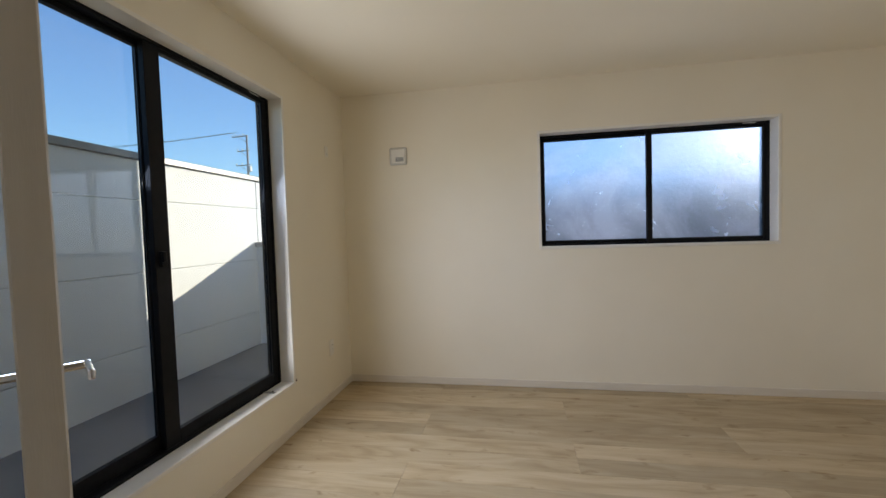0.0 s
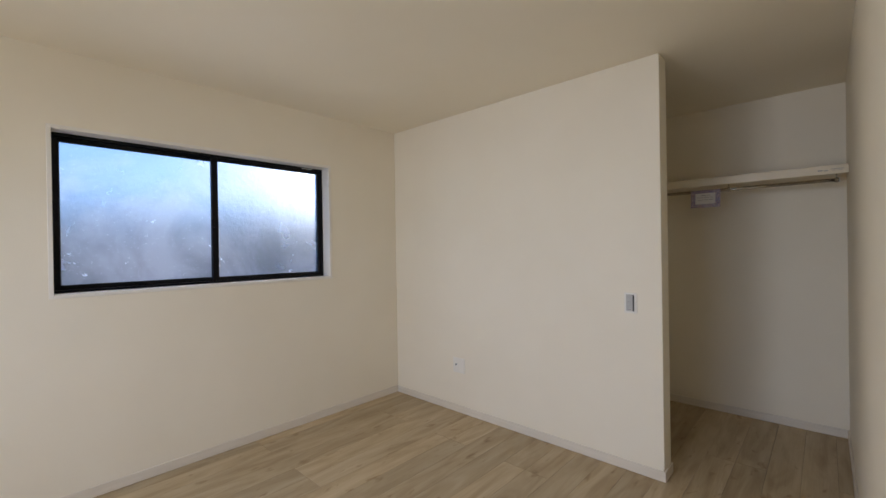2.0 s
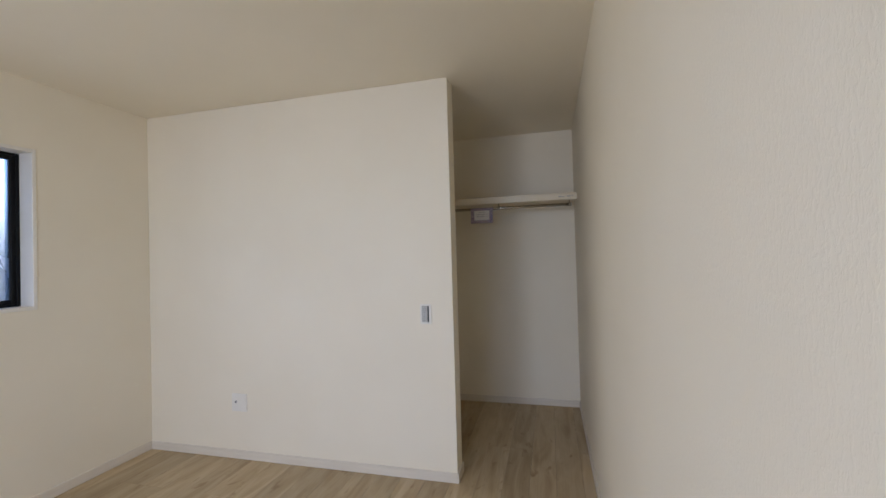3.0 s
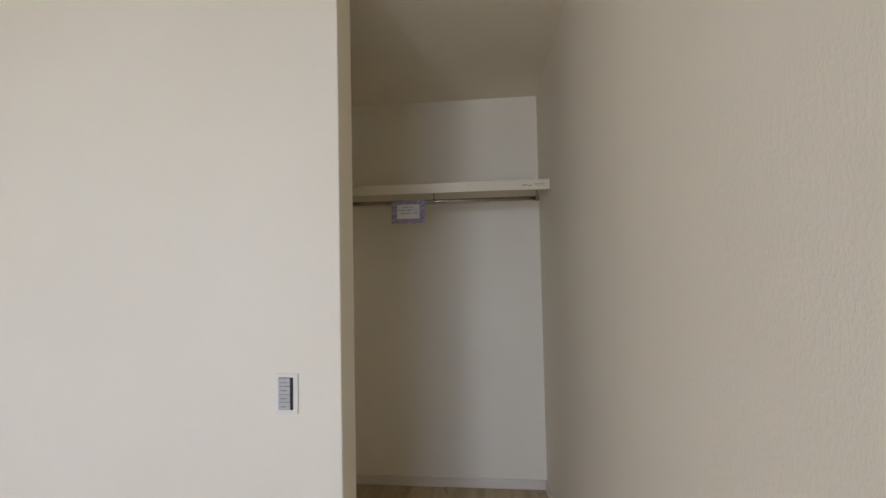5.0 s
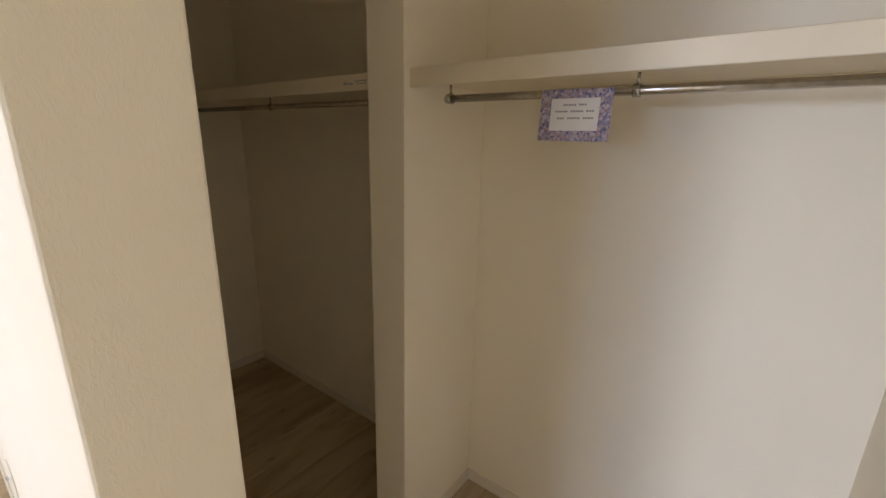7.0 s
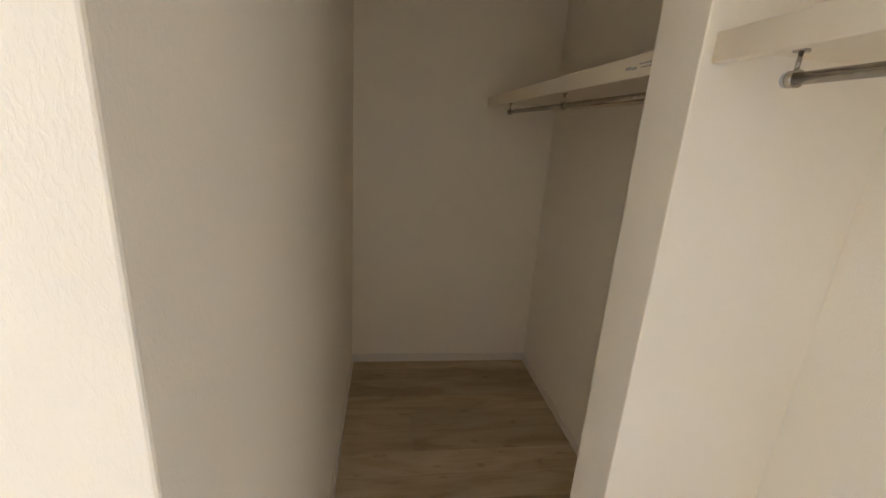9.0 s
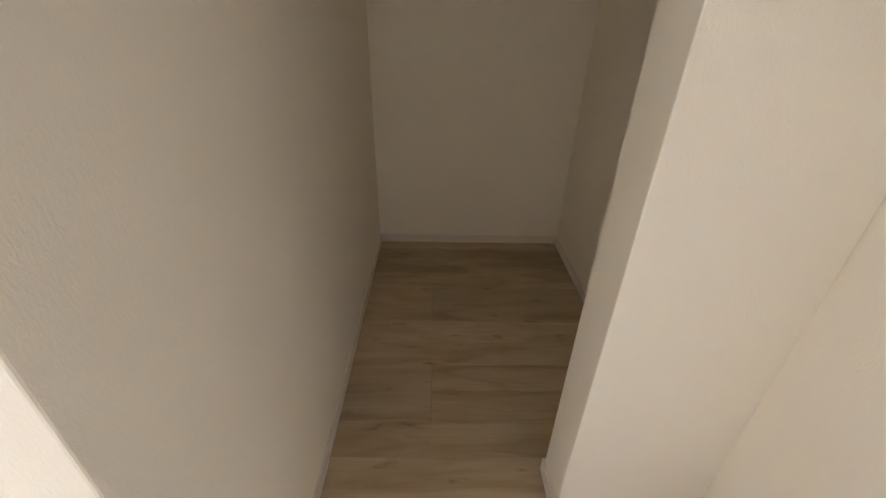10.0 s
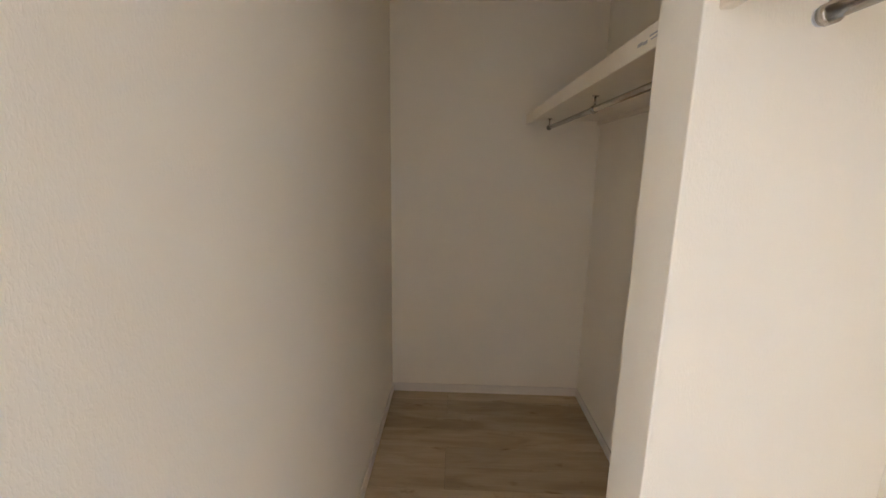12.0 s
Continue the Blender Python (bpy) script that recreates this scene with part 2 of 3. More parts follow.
def mesh_of(name, bm, mat, smooth=False):
    me = bpy.data.meshes.new(name)
    bm.normal_update()
    bm.to_mesh(me)
    bm.free()
    me.materials.append(mat)
    if smooth:
        for p in me.polygons:
            p.use_smooth = len(p.vertices) == 4
    return me


def part(name, bm, mat, parent=None, label="", smooth=False):
    ob = new(name, mesh_of(name, bm, mat, smooth))
    if parent is not None:
        ob.parent = parent
    if label:
        ob["label"] = label
    return ob


def thing(name, m, label, category, group="", kind=""):
    ob = new(name)
    ob.matrix_world = m
    ob.empty_display_size = 0.1
    return tagged(ob, label, category, group, kind)


def based(ob, m):
    """Move a thing's origin to m, leaving its parts where they are."""
    ob.matrix_world = m
    for child in ob.children:
        child.matrix_parent_inverse = m.inverted()


def structure(name, bm, mat, label, category):
    return tagged(part(name, bm, mat), label, category, kind="structure")


# ---- plan ----
XL, XR = -3.945, 0.0            # window wall and switch wall
YN, YS = 0.0, -3.047            # frosted-window wall and door wall
PT, PE = 0.132, -2.267           # partition thickness and free end
XC = 1.364                      # back of the closet
PX, PY0, PY1 = 0.908, -1.819, -1.663   # pier in the closet
H = 2.4
WT = 0.16                       # outer wall thickness
NWIN = (-2.348, -0.680, 1.095, 2.006)  # frosted window: x0, x1, z0, z1
WWIN = (-2.595, -0.890, 0.302, 2.135)  # balcony window: y0, y1, z0, z1
DX0, DX1, DH = -2.985, -2.215, 2.03     # doorway in the south wall
ST = 0.12


def wall_north():
    x0, x1, z0, z1 = NWIN
    a, b = XL - WT, XC + WT
    return boxes(((a, YN, 0), (x0, YN + WT, H)), ((x1, YN, 0), (b, YN + WT, H)), ((x0, YN, 0), (x1, YN + WT, z0)), ((x0, YN, z1), (x1, YN + WT, H)))


def wall_west():
    y0, y1, z0, z1 = WWIN
    return boxes(((XL - WT, YS - ST, 0), (XL, y0, H)), ((XL - WT, y1, 0), (XL, YN, H)), ((XL - WT, y0, 0), (XL, y1, z0)), ((XL - WT, y0, z1), (XL, y1, H)))


def wall_south():
    return boxes(((XL, YS - ST, 0), (DX0, YS, H)), ((DX1, YS - ST, 0), (XC, YS, H)), ((DX0, YS - ST, DH), (DX1, YS, H)))


structure("wall_north", wall_north(), WALL, "white embossed wallpaper wall around the frosted window", "wall")
structure("wall_west", wall_west(), WALL, "white wallpapered wall around the balcony window", "wall")
structure("wall_south", wall_south(), WALL, "white wallpapered wall with the doorway", "wall")
structure("wall_east", box((XC, YS - ST, 0), (XC + WT, YN, H)), WALL, "white wallpapered back wall of the closet", "wall")
structure("wall_partition", box((XR, PE, 0), (XR + PT, YN, H), 0.004, 2), WALL, "white wallpapered partition between room and closet", "wall")
structure("wall_pier", box((PX, PY0, 0), (XC, PY1, H), 0.003, 2), WALL, "white wallpapered short pier dividing the closet", "wall")
structure("ceiling", box((XL - WT, YS - ST - 1.3, H), (XC + WT, YN + WT, H + 0.16)), CEIL, "white papered ceiling over room and closet", "ceiling")
floor = structure("floor", box((XL, YS - ST - 1.3, -0.2), (XC, YN, -0.006)), SUBFLOOR, "pale greige oak-look board floor", "floor")
structure("hall_wall_west", box((-3.40, YS - ST - 1.3, 0), (-3.28, YS - ST, H)), WALL, "plain white wall of the hall", "wall")
structure("hall_wall_east", box((-1.70, YS - ST - 1.3, 0), (-1.58, YS - ST, H)), WALL, "plain white wall of the hall", "wall")
structure("hall_wall_south", box((-3.40, YS - ST - 1.42, 0), (-1.58, YS - ST - 1.3, H)), WALL, "plain white end wall of the hall", "wall")

# skirting
SK, SD = 0.058, 0.009


def skirting(lo, hi):
    structure("baseboard", box((*lo, 0.0), (*hi, SK), 0.002), SKIRT, "narrow pale beige foil skirting along the wall", "baseboard")


skirting((XL, YN - SD), (XR, YN))
skirting((XL, YS), (XL + SD, YN - SD))
skirting((XR - SD, PE), (XR, YN - SD))
skirting((XR - SD, PE - SD), (XR + PT + SD, PE))
skirting((XR + PT, PE), (XR + PT + SD, YN - SD))
skirting((XR + PT, YN - SD), (XC, YN))
skirting((XC - SD, PY1), (XC, YN - SD))
skirting((PX - SD, PY1), (XC - SD, PY1 + SD))
skirting((PX - SD, PY0), (PX, PY1))
skirting((PX - SD, PY0 - SD), (XC - SD, PY0))
skirting((XC - SD, YS + SD), (XC, PY0))
skirting((DX1 + 0.05, YS), (XC, YS + SD))
skirting((XL + SD, YS), (DX0 - 0.05, YS + SD))


# ---- windows ----
def sash(parent, x0, x1, z0, z1, y0, y1, left, right, top, bottom, pane_mat, label):
    """One sliding sash: stiles and rails with a pane set in the middle."""
    s = part("sash", boxes(((x0, y0, z0), (x0 + left, y1, z1)), ((x1 - right, y0, z0), (x1, y1, z1)),
                           ((x0 + left, y0, z0), (x1 - right, y1, z0 + bottom)), ((x0 + left, y0, z1 - top), (x1 - right, y1, z1)), bevel=0.002), ALU, parent, label)
    y = (y0 + y1) / 2
    p = part("pane", box((x0 + left - 0.006, y - 0.002, z0 + bottom - 0.006), (x1 - right + 0.006, y + 0.002, z1 - top + 0.006)), pane_mat, s)
    p.visible_shadow = pane_mat is not GLASS
    part("gasket", boxes(((x0 + left, y - 0.007, z0 + bottom), (x0 + left + 0.005, y - 0.0025, z1 - top)),
                         ((x1 - right - 0.005, y - 0.007, z0 + bottom), (x1 - right, y - 0.0025, z1 - top))), DARK, s)
    return s


def sliding_window(name, m, w, z0, z1, pane_mat, label, stile, meet, rail_top, rail_bottom, lap, d):
    """Two-pane sliding window in a black frame, d behind the wall face, with a white lining. Local x to the right, y outwards."""
    win = thing(name, m, label, "window", kind="structure")
    h, t = w / 2, 0.020
    e = -0.004
    part("window_lining", boxes(((-h, e, z0), (-h + t, d, z1)), ((h - t, e, z0), (h, d, z1)),
                                ((-h + t, e, z1 - t), (h - t, d, z1)), bevel=0.002), TRIM, win, "white resin window lining")
    part("window_sill", box((-h + t, e - 0.004, z0), (h - t, d, z0 + t), 0.003, 2), TRIM, win, "white resin window sill")
    a0, a1, b0, b1 = -h + t, h - t, z0 + t, z1 - t
    f = 0.014
    g, q = t + f, d + 0.078
    part("window_frame", boxes(((-h, d, z0), (-h + g, q, z1)), ((h - g, d, z0), (h, q, z1)),
                               ((-h + g, d, z1 - g), (h - g, q, z1)), ((-h + g, d, z0), (h - g, q, z0 + g)), bevel=0.002), ALU, win, "black aluminium window frame")
    i0, i1, j0, j1 = a0 + f, a1 - f, b0 + f, b1 - f
    sash(win, i0, meet / 2 + lap, j0, j1, d + 0.042, d + 0.070, stile, meet, rail_top, rail_bottom, pane_mat, "black outer sliding sash")
    sash(win, -meet / 2, i1, j0, j1, d + 0.006, d + 0.034, meet, stile, rail_top, rail_bottom, pane_mat, "black inner sliding sash")
    zc = z0 + (z1 - z0) * 0.475
    latch = part("latch", box((-0.026, d - 0.012, zc - 0.035), (0.006, d + 0.006, zc + 0.035), 0.004, 2), ALU, win, "black crescent latch")
    part("lever", box((-0.030, d - 0.026, zc - 0.012), (-0.012, d - 0.012, zc + 0.034), 0.004, 2), ALU, latch)
    part("maker_label", box((h - 0.20, d - 0.0012, b1 - 0.011), (h - 0.11, d - 0.0002, b1 - 0.004)), GREY_PLASTIC, win, "small pale label on the frame head")
    return win


sliding_window("window_1", pose((NWIN[0] + NWIN[1]) / 2, YN, 0), NWIN[1] - NWIN[0], NWIN[2], NWIN[3], FROST,
               "black-framed two-pane sliding window with frosted glass", 0.022, 0.036, 0.024, 0.026, 0.012, 0.100)
sliding_window("window_2", pose(XL, (WWIN[0] + WWIN[1]) / 2, 0, 0, 0, 90), WWIN[1] - WWIN[0], WWIN[2], WWIN[3], GLASS,
               "tall black-framed sliding window to the balcony, clear glass", 0.045, 0.080, 0.021, 0.061, 0.007, 0.090)

stop = thing("sash_stopper", pose(XL - 0.062, WWIN[1] - 0.20, WWIN[2] + 0.020), "flat grey metal sash stopper lying on the window sill", "stopper")
part("tab", box((-0.034, -0.012, 0.0), (0.048, 0.012, 0.003), 0.001), CAP, stop)
part("knob", tube((0.030, 0.0, 0.003), (0.030, 0.0, 0.009), 0.006, sides=12), STEEL, stop, "", True)
cap = thing("corner_cap", pose(XL, WWIN[1] + 0.006, WWIN[2] + 0.022), "tiny dark brown cap at the window lining's corner", "cap")
part("cap", tube((0.0, 0.0, 0.0), (0.006, 0.0, 0.0), 0.009, 0.005, 10), BROWN, cap)

# ---- door ----
DOOR_TURN = 145.3      # opening angle of the leaf
frame_1 = structure("door_frame", boxes(((DX0, YS - ST - 0.006, 0), (DX0 + 0.024, YS + 0.006, DH)), ((DX1 - 0.024, YS - ST - 0.006, 0), (DX1, YS + 0.006, DH)),
                                       ((DX0 + 0.024, YS - ST - 0.006, DH - 0.024), (DX1 - 0.024, YS + 0.006, DH)), bevel=0.002), DOOR, "white timber door frame in the wall", "door frame")


def door_leaf():
    """Flush leaf, hinged at its origin, closed along local +x; lever handles on both faces."""
    d = thing("door_1", pose(-2.962, -2.984, 0, 0, 0, DOOR_TURN), "white flush room door standing wide open", "door", kind="structure")
    w, t, h = 0.715, 0.033, 1.995
    part("door_leaf", box((0.0, -t / 2, 0.01), (w, t / 2, h), 0.002), DOOR, d)
    for z in (0.22, 1.80):
        part("hinge", tube((-0.006, -t / 2, z - 0.045), (-0.006, -t / 2, z + 0.045), 0.006, sides=12), STEEL, d, "small steel hinge", True)
    x, z = w - 0.058, 0.985
    for s in (1, -1):
        hd = part("handle", tube((x, s * t / 2, z), (x, s * (t / 2 + 0.008), z), 0.024, sides=24), CHROME, d, "chrome lever handle", True)
        bm = tube((x, s * (t / 2 + 0.008), z), (x, s * (t / 2 + 0.064), z), 0.009, sides=14)
        put_box(bm, (x - 0.105, s * (t / 2 + 0.058) - 0.006, z - 0.012), (x + 0.010, s * (t / 2 + 0.058) + 0.006, z + 0.010), 0.004, 2)
        part("lever", bm, CHROME, hd)
    part("latch_plate", box((w - 0.001, -0.011, z - 0.06), (w + 0.0015, 0.011, z + 0.06)), STEEL, d)
    return d


door_leaf()


# ---- closet shelves and rods ----
def closet_shelf(y0, y1, mid, ends, label):
    """Shelf board on a wall cleat, with its front lip and a small printed marking."""
    shelf = thing("closet_shelf", pose(0, 0, 0), label, "shelf", "closet shelves")
    part("board", box((0.952, y0 + 0.001, 1.765), (XC - 0.001, y1 - 0.001, 1.785), 0.001), SHELF, shelf)
    part("front_lip", box((0.930, y0 + 0.001, 1.742), (0.952, y1 - 0.001, 1.795), 0.002), SHELF, shelf)
    part("wall_cleat", box((XC - 0.018, y0 + 0.001, 1.742), (XC - 0.001, y1 - 0.001, 1.765), 0.001), SHELF, shelf)
    part("print", boxes(((0.9290, y0 + 0.025, 1.770), (0.9300, y0 + 0.082, 1.7735)), ((0.9290, y0 + 0.030, 1.7625), (0.9300, y0 + 0.075, 1.765)), ((0.9290, y0 + 0.092, 1.761), (0.9300, y0 + 0.112, 1.767)),
                        ((0.9290, y0 + 0.116, 1.763), (0.9300, y0 + 0.140, 1.770))), PRINT, shelf, "faint grey printed marking")
    r = thing("hanging_rod", pose(0, 0, 0), "stainless steel hanging rod under the closet shelf", "rod", "closet rods")
    x, z = 1.048, 1.716
    part("tube", tube((x, ends[0], z), (x, ends[1], z), 0.0110, sides=20), STEEL, r, "", True)
    for y in (ends[0] + 0.012, mid, ends[1] - 0.012):
        b = part("bracket", tube((x, y, z + 0.008), (x, y, 1.7648), 0.004, sides=10), STEEL, r, "", True)
        part("collar", tube((x, y - 0.008, z), (x, y + 0.008, z), 0.0155, sides=20), STEEL, b, "", True)
        part("foot", tube((x, y, 1.7605), (x, y, 1.7650), 0.013, sides=14), STEEL, b, "", True)
    for y, s in ((ends[0], -1), (ends[1], 1)):
        part("end_cap", tube((x, y, z), (x, y + s * 0.004, z), 0.0138, sides=20), GREY_PLASTIC, r, "", True)
    based(shelf, pose(1.15, (y0 + y1) / 2, 1.742))
    based(r, pose(x, (ends[0] + ends[1]) / 2, z))


closet_shelf(YS, PY0, -2.433, (-3.005, -1.875), "cream laminate closet shelf near the opening")
closet_shelf(PY1, YN, -0.875, (-1.64, -0.085), "cream laminate shelf in the dark end of the closet")


# ---- small fittings ----
def notice_card():
    c = thing("notice_card", pose(1.048, -2.291, 1.6955, 0, 3.5, 0), "printed notice card with lavender floral border hanging from the rod", "card")
    w, h = 0.186, 0.128
    part("card", box((-0.0135, -w / 2, -h + 0.028), (-0.0129, w / 2, 0.028)), FLORAL, c)
    f = part("white_field", box((-0.0142, -w / 2 + 0.030, -h + 0.054), (-0.0136, w / 2 - 0.030, 0.006)), PAPER, c, "white paper field with three lines of text")
    rows = bmesh.new()
    for z, a, n in ((-0.010, -0.030, 9), (-0.026, -0.050, 15), (-0.043, -0.050, 14)):
        for i in range(n):
            if (i * 7 + n) % 6:
                put_box(rows, (-0.0146, a + i * 0.0068, z - 0.0022), (-0.0142, a + i * 0.0068 + 0.0046, z + 0.0022))
    part("text_line", rows, INK, f)


notice_card()


def vent_cover():
    v = thing("wall_vent", pose(-3.460, YN, 1.883), "square white plastic air vent cover on the wall", "vent")
    part("plate", box((-0.072, -0.014, -0.070), (0.072, 0.0, 0.070), 0.012, 4), GREYISH, v)
    part("cover", box((-0.056, -0.018, -0.054), (0.056, -0.012, 0.054), 0.004, 3), PLASTIC, v)
    part("grille", box((-0.020, -0.0190, -0.044), (0.046, -0.018, -0.010)), DARK_GREY, v, "grey louvre")
    for i in range(4):
        part("slat", box((-0.018, -0.0215, -0.041 + i * 0.008), (0.044, -0.019, -0.037 + i * 0.008)), GREY_PLASTIC, v)


vent_cover()


def socket_plate(m, kind):
    s = thing("wall_socket", m, ("white plastic power socket plate low on the wall", "square white aerial socket plate low on the wall")[kind - 1] if kind else "white plastic blank plate high on the wall", "socket" if kind else "plate")
    part("plate", box((-0.060, -0.007, -0.060), (0.060, 0.0, 0.060), 0.003, 2) if kind == 2 else box((-0.035, -0.006, -0.060), (0.035, 0.0, 0.060), 0.003, 2) if kind else box((-0.024, -0.006, -0.040), (0.024, 0.0, 0.040), 0.003, 2), PLASTIC, s)
    if kind == 2:
        part("inner_plate", box((-0.046, -0.0085, -0.048), (0.046, -0.007, 0.048), 0.001), PLASTIC, s)
        jk = part("jack", tube((-0.022, -0.0085, 0.006), (-0.022, -0.014, 0.006), 0.0085, sides=16), GREY_PLASTIC, s, "round aerial jack", True)
        part("contact", tube((-0.022, -0.014, 0.006), (-0.022, -0.0155, 0.006), 0.0060, sides=14), DARK, jk)
    elif kind == 1:
        part("outlet_module", box((-0.018, -0.0085, -0.038), (0.018, -0.006, 0.038), 0.001), PLASTIC, s)
        for z in (-0.018, 0.018):
            part("slot", boxes(((-0.008, -0.0092, z - 0.005), (-0.006, -0.0085, z + 0.005)), ((0.006, -0.0092, z - 0.005), (0.008, -0.0085, z + 0.005))), DARK, s)
    else:
        part("button", tube((0.0, -0.006, -0.018), (0.0, -0.0085, -0.018), 0.006, sides=14), GREY_PLASTIC, s)


socket_plate(pose(XR, -0.760, 0.379, 0, 0, -90), 2)
socket_plate(pose(XL, -0.365, 0.393, 0, 0, 90), 1)
socket_plate(pose(XL, -0.315, 1.895, 0, 0, 90), 0)


def light_switch():
    s = thing("light_switch", pose(XR, -2.098, 0.989, 0, 0, -90), "white wall switch plate with four rockers and dark slot", "switch")
    part("plate", box((-0.036, -0.006, -0.060), (0.036, 0.0, 0.060), 0.003, 2), PLASTIC, s)
    part("surround", box((-0.0235, -0.009, -0.0476), (0.0215, -0.006, 0.0486), 0.001), DARK, s, "dark inner surround")
    for i in range(4):
        z = -0.047 + i * 0.0238
        r = part("rocker", box((-0.0225, -0.013, z), (0.0140, -0.009, z + 0.0226), 0.001), ROCKER, s)
        part("label_strip", box((-0.016, -0.0134, z + 0.009), (0.004, -0.013, z + 0.012)), DARK_GREY, r)


light_switch()

# ---- outside: balcony ----
BX, BZ, BT = -4.97, 0.236, 1.793
siding = tagged(new("balcony_parapet"), "tall white siding balcony parapet with grey metal coping", "parapet", kind="structure")
joints = [BZ - 0.9, 0.555, 1.046, 1.528, BT]
for z0, z1 in zip(joints, joints[1:]):
    part("panel", box((BX - 0.15, -5.2, z0 + 0.003), (BX, 0.283, z1 - 0.003), 0.003), SIDING, siding)
    part("corner_panel", box((BX - 0.15, 0.291, z0 + 0.003), (BX, 0.62, z1 - 0.003), 0.003), SIDING, siding)
part("core", box((BX - 0.145, -5.2, BZ - 0.9), (BX - 0.006, 0.60, BT - 0.01)), GREY_PLASTIC, siding)
part("coping", box((BX - 0.175, -5.2, BT), (BX + 0.022, 0.64, BT + 0.045), 0.004), CAP, siding, "grey metal coping")
low = tagged(new("balcony_end_wall"), "low white siding end wall of the balcony", "parapet", kind="structure")
# runs on unseen past the house corner, added to block a sun leak
part("panel", box((BX + 0.001, 0.255, BZ - 0.9), (XL - WT + 0.16, 0.40, 1.168), 0.003), SIDING, low)
part("coping", box((BX + 0.001, 0.232, 1.168), (XL - WT + 0.16, 0.42, 1.213), 0.004), CAP, low, "grey metal coping")
structure("balcony_floor", box((BX - 0.001, -5.2, BZ - 0.12), (XL - WT, 0.255, BZ)), FRP, "dark grey coated balcony floor", "floor")
structure("house_wall_below", boxes(((XL - WT, YS - 1.6, -2.9), (XC + WT, YN + WT, -0.2))), SIDING, "white siding lower storey wall", "wall")
structure("house_wall_south", box((XL - WT, YS - 1.6, 0), (XL - 0.01, YS - ST, H)), SIDING, "white siding outer wall", "wall")
structure("roof", boxes(((XL - WT - 0.28, YS - 1.9, H + 0.36), (XC + WT + 0.3, YN + WT + 0.25, H + 0.50)), ((XL - WT, YS - 1.6, H + 0.16), (XC + WT, YN + WT, H + 0.36))), ROOFING, "dark flat roof edge", "roof")
structure("ground", box((-600, -600, -3.1), (600, 600, -2.9)), GROUND, "bare ground reaching to the horizon", "ground")


# ---- outside: neighbourhood ----
def gabled_house(x, y, turn, w, d, eaves, ridge, wall_mat, label):
    """Two-storey house with a gabled roof, its ridge along local x, and windows in both long sides."""
    h = thing("house", pose(x, y, -2.9, 0, 0, turn), label, "house", "neighbouring houses")
    bm = box((-w / 2, -d / 2, 0), (w / 2, d / 2, eaves))
    top = [bm.verts.new(p) for p in ((-w / 2, -d / 2, eaves), (-w / 2, d / 2, eaves), (-w / 2, 0, ridge), (w / 2, -d / 2, eaves), (w / 2, d / 2, eaves), (w / 2, 0, ridge))]
    bm.faces.new(top[:3])
    bm.faces.new(top[3:][::-1])
    part("wall", bm, wall_mat, h)
    o = 0.45
    rise = (ridge - eaves) / (d / 2)
    for s in (1, -1):
        bm = bmesh.new()
        lo, hi = eaves - o * rise, ridge
        vs = [bm.verts.new(p) for p in ((-w / 2 - o, s * (d / 2 + o), lo), (w / 2 + o, s * (d / 2 + o), lo), (w / 2 + o, 0, hi), (-w / 2 - o, 0, hi))]
        face = bm.faces.new(vs)
        ex = bmesh.ops.extrude_face_region(bm, geom=[face])
        for v in ex["geom"]:
            if isinstance(v, bmesh.types.BMVert):
                v.co.z += 0.14
        bmesh.ops.recalc_face_normals(bm, faces=bm.faces)
        part("roof", bm, ROOFING, h, "dark tiled roof slope")
    for s in (1, -1):
        for zf in (0.9, 3.6):
            for k in (-0.3, 0.05, 0.33):
                ya, yb = sorted((s * d / 2, s * (d / 2 + 0.05)))
                win = part("window", boxes(((k * w - 0.85, ya, zf), (k * w - 0.79, yb, zf + 1.2)), ((k * w + 0.79, ya, zf), (k * w + 0.85, yb, zf + 1.2)), ((k * w - 0.03, ya, zf), (k * w + 0.03, yb, zf + 1.2)),
                                           ((k * w - 0.85, ya, zf - 0.06), (k * w + 0.85, yb, zf)), ((k * w - 0.85, ya, zf + 1.2), (k * w + 0.85, yb, zf + 1.26))), ALU, h)
                part("pane", box((k * w - 0.79, min(ya, yb) + 0.005, zf), (k * w + 0.79, max(ya, yb) - 0.012, zf + 1.2)), DARK, win)
    return h


gabled_house(-3.5, 12.5, 4, 9.0, 6.5, 4.4, 5.4, SIDING, "two-storey house with white walls and dark gabled roof")
gabled_house(7.5, 15.0, -8, 8.0, 6.0, 4.6, 5.9, SIDING, "two-storey house with white walls and dark gabled roof")
gabled_house(-29.5, 36.0, 35, 9.0, 7.0, 6.6, 8.7, CONCRETE, "distant house with grey walls and dark gabled roof")
gabled_house(-40.0, 26.0, 60, 9.0, 7.0, 5.6, 7.5, SIDING, "distant house with white walls and dark gabled roof")


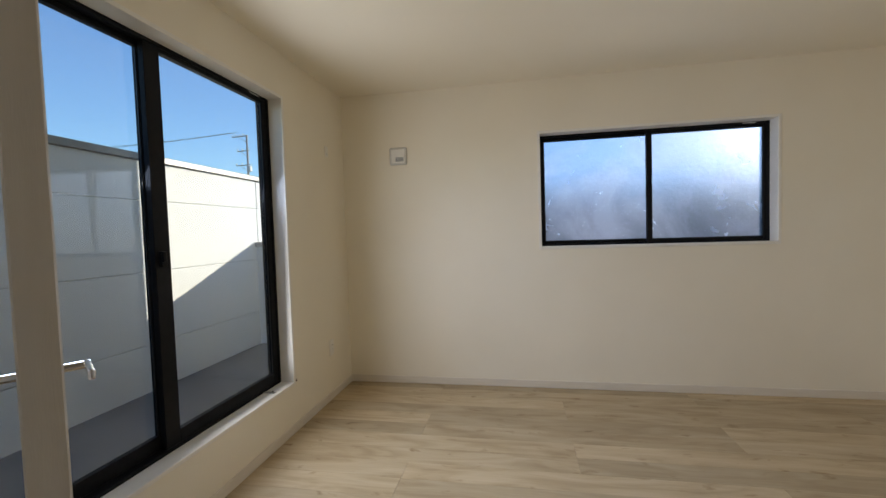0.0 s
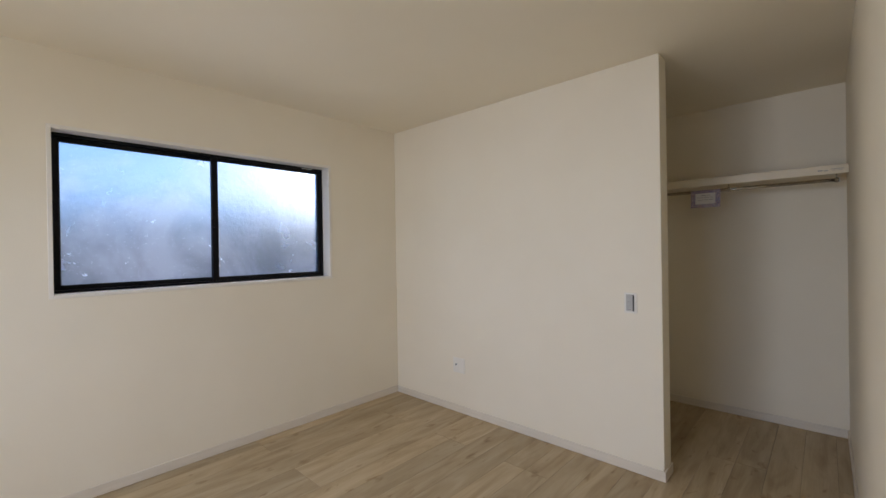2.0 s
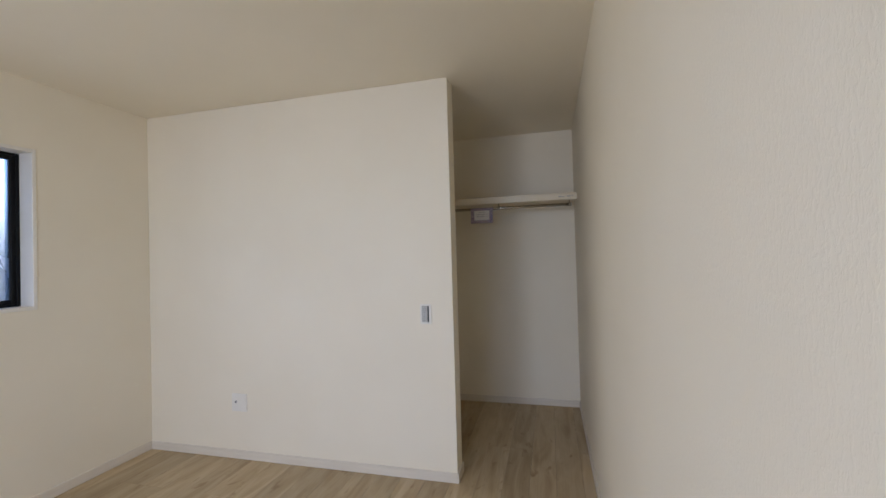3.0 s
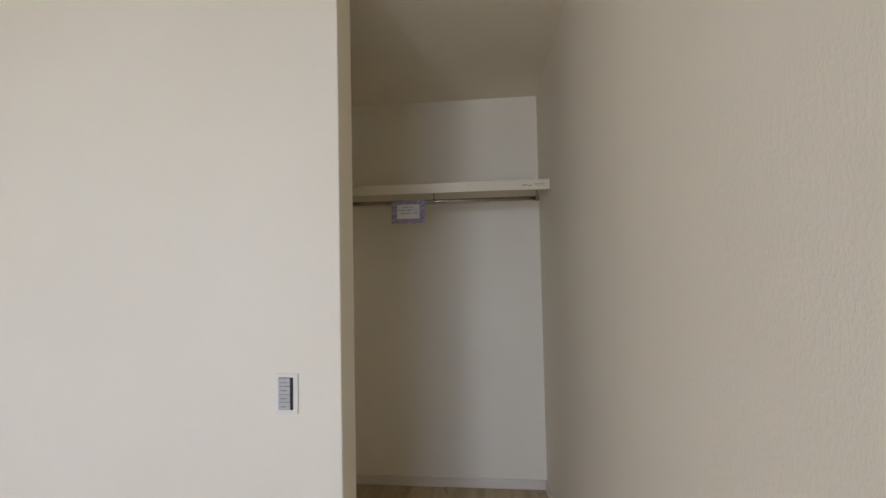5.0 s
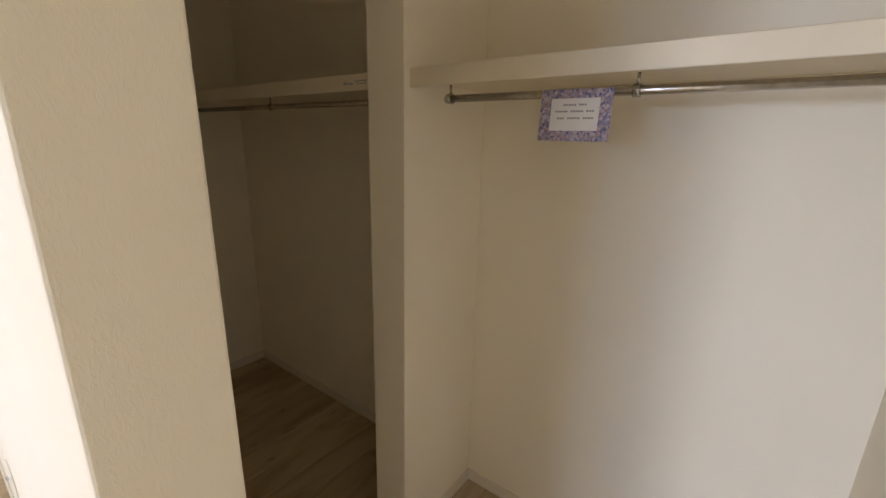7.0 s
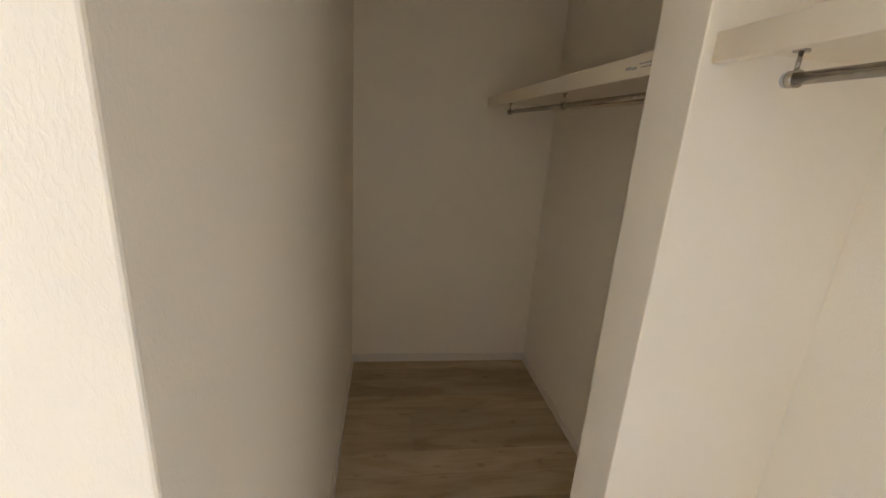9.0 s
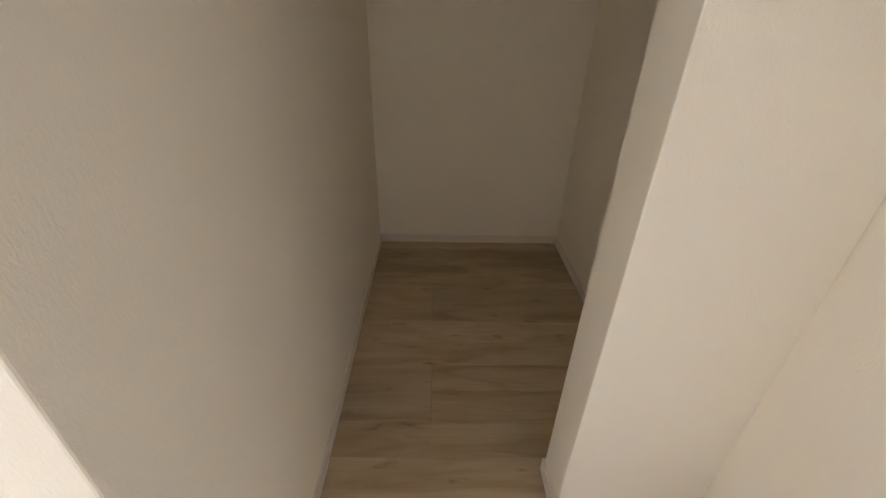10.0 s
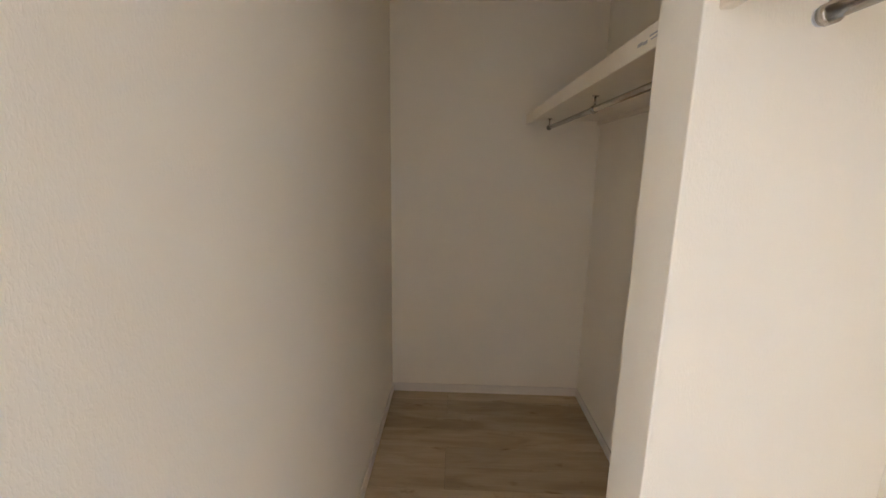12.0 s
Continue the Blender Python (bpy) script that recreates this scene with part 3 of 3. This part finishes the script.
def garden_tree(x, y, height, seed, label):
    """Evergreen: tapered trunk, forking limbs, and a loose crown of many small leaf sprays with gaps."""
    rnd = random.Random(seed)
    t = thing("tree", pose(x, y, -2.9), label, "tree", "garden trees")
    bm = tube((0, 0, -0.05), (0.05, 0.02, height * 0.72), 0.14, 0.07, 10)
    tips = []
    for i in range(11):
        a = i * 2.4 + rnd.uniform(-0.3, 0.3)
        z = height * rnd.uniform(0.58, 0.70)
        r = height * rnd.uniform(0.16, 0.30)
        tip = Vector((r * math.cos(a), r * math.sin(a), z + height * rnd.uniform(0.14, 0.27)))
        put_tube(bm, (0.03, 0.01, z), tip, 0.045, 0.012, 7)
        tips.append(tip)
    part("trunk", bm, BARK, t)
    verts, faces = [], []
    for tip in tips:
        for _ in range(170):
            c = tip + Vector((rnd.gauss(0, 0.28), rnd.gauss(0, 0.28), rnd.gauss(0, 0.17))) * (height / 5)
            u = Vector((rnd.uniform(-1, 1), rnd.uniform(-1, 1), rnd.uniform(-1, 1))).normalized() * rnd.uniform(0.06, 0.12)
            v = u.orthogonal().normalized() * rnd.uniform(0.03, 0.05)
            k = len(verts)
            verts += [c - u, c + v, c + u, c - v]
            faces.append((k, k + 1, k + 2, k + 3))
    me = bpy.data.meshes.new("crown")
    me.from_pydata(verts, [], faces)
    me.materials.append(LEAF)
    cr = new("crown", me)
    cr.parent = t
    return t


BARK = mottled("brown_bark", (0.10, 0.075, 0.05), (0.16, 0.12, 0.085), 9, 0.9, 0.5, 40)
garden_tree(-2.6, 6.9, 4.9, 3, "small evergreen garden tree behind the house")
garden_tree(0.9, 7.1, 5.0, 8, "small evergreen garden tree beside the neighbour's wall")
garden_tree(-0.7, 7.6, 5.1, 12, "small evergreen garden tree behind the house")
garden_tree(2.9, 7.4, 4.9, 21, "small evergreen garden tree beside the neighbour's wall")


def utility_pole():
    """Concrete pole with steel crossarms to one side, insulators and a transformer can."""
    p = thing("utility_pole", pose(-25.0, 28.6, -2.9, 0, 0, -8), "tall grey concrete utility pole with crossarms and insulators", "utility pole")
    top = 12.9
    part("pole", tube((0, 0, 0), (0, 0, top), 0.15, 0.075, 16), CONCRETE, p, "", True)
    for z, a, b in ((top - 0.1, -1.45, 0.15), (top - 1.35, -0.95, 0.35), (top - 2.55, -1.15, 0.40)):
        arm = part("crossarm", box((a, -0.15, z - 0.035), (b, -0.08, z + 0.035), 0.005), CAP, p)
        n = 4 if z > top - 1 else 2
        for i in range(n):
            x = a + 0.06 + i * (0.0 - a) / n
            part("insulator", tube((x, -0.12, z + 0.05), (x, -0.12, z + 0.22), 0.04, 0.03, 10), PLASTIC, arm, "white porcelain insulator", True)
        part("brace", tube((a * 0.55, -0.12, z - 0.05), (0, -0.10, z - 0.5), 0.02, sides=8), CAP, arm)
    part("switch_box", box((0.08, -0.16, top - 3.1), (0.34, 0.10, top - 2.65), 0.02), GREY_PLASTIC, p)
    return p


utility_pole()


def wire(a, b, sag, label):
    c = bpy.data.curves.new("power_line", "CURVE")
    c.dimensions, c.bevel_depth, c.bevel_resolution = "3D", 0.014, 1
    s = c.splines.new("POLY")
    s.points.add(16)
    for i, p in enumerate(s.points):
        f = i / 16
        q = Vector(a).lerp(Vector(b), f)
        p.co = (q.x, q.y, q.z - sag * 4 * f * (1 - f), 1)
    c.materials.append(DARK)
    return tagged(new("power_line", c), label, "cable", "power lines")


for k, (dx, z) in enumerate(((-1.35, 10.25), (-0.9, 10.25))):
    wire((-25.0 + dx, 28.5, z), (-58.0 + dx, 22.0 + k, z - 0.4), 0.9, "black overhead power line running to the pole")
ant = thing("roof_antenna", pose(-36.5, 30.5, -2.9), "thin metal television antenna above the rooftops", "antenna")
part("mast", tube((0, 0, 0), (0, 0, 10.4), 0.045, sides=8), CAP, ant)
for i in range(4):
    part("rod", tube((-0.5, 0, 10.3 - i * 0.22), (0.5, 0, 10.3 - i * 0.22), 0.022, sides=6), CAP, ant)

# ---- floor boards ----
def floor_boards():
    """Board strips 0.1515 m wide along x, in pairs that share their end joints; the next pair lies half a board further on."""
    made = {}

    def strip(x0, x1, y0, y1):
        key = (round(x1 - x0, 4), round(y1 - y0, 4))
        if key not in made:
            w, d = x1 - x0, y1 - y0
            g = 0.0006
            made[key] = mesh_of("board", box((g, g, -0.006), (w - g, d - g, 0.0), 0.0006), BOARD)
        ob = new("board", made[key])
        ob.parent = floor
        ob.location = (x0, y0, 0)
    row0 = -1.767 - 0.303 * 9
    pair = 0
    y = row0
    while y < YN:
        for k in range(2):
            ya, yb = y + k * 0.1515, y + (k + 1) * 0.1515
            ya, yb = max(ya, YS - ST - 1.3), min(yb, YN)
            if yb - ya < 0.004:
                continue
            lo, hi = (XL, XC) if yb > YS + 0.01 else (-3.28, -1.70)
            x = 0.506 - 1.818 * 4 + (0.909 if pair % 2 else 0.0)
            while x < hi:
                a, b = max(x, lo), min(x + 1.818, hi)
                if b - a > 0.01:
                    strip(a, b, ya, yb)
                x += 1.818
        y += 0.303
        pair += 1


floor_boards()
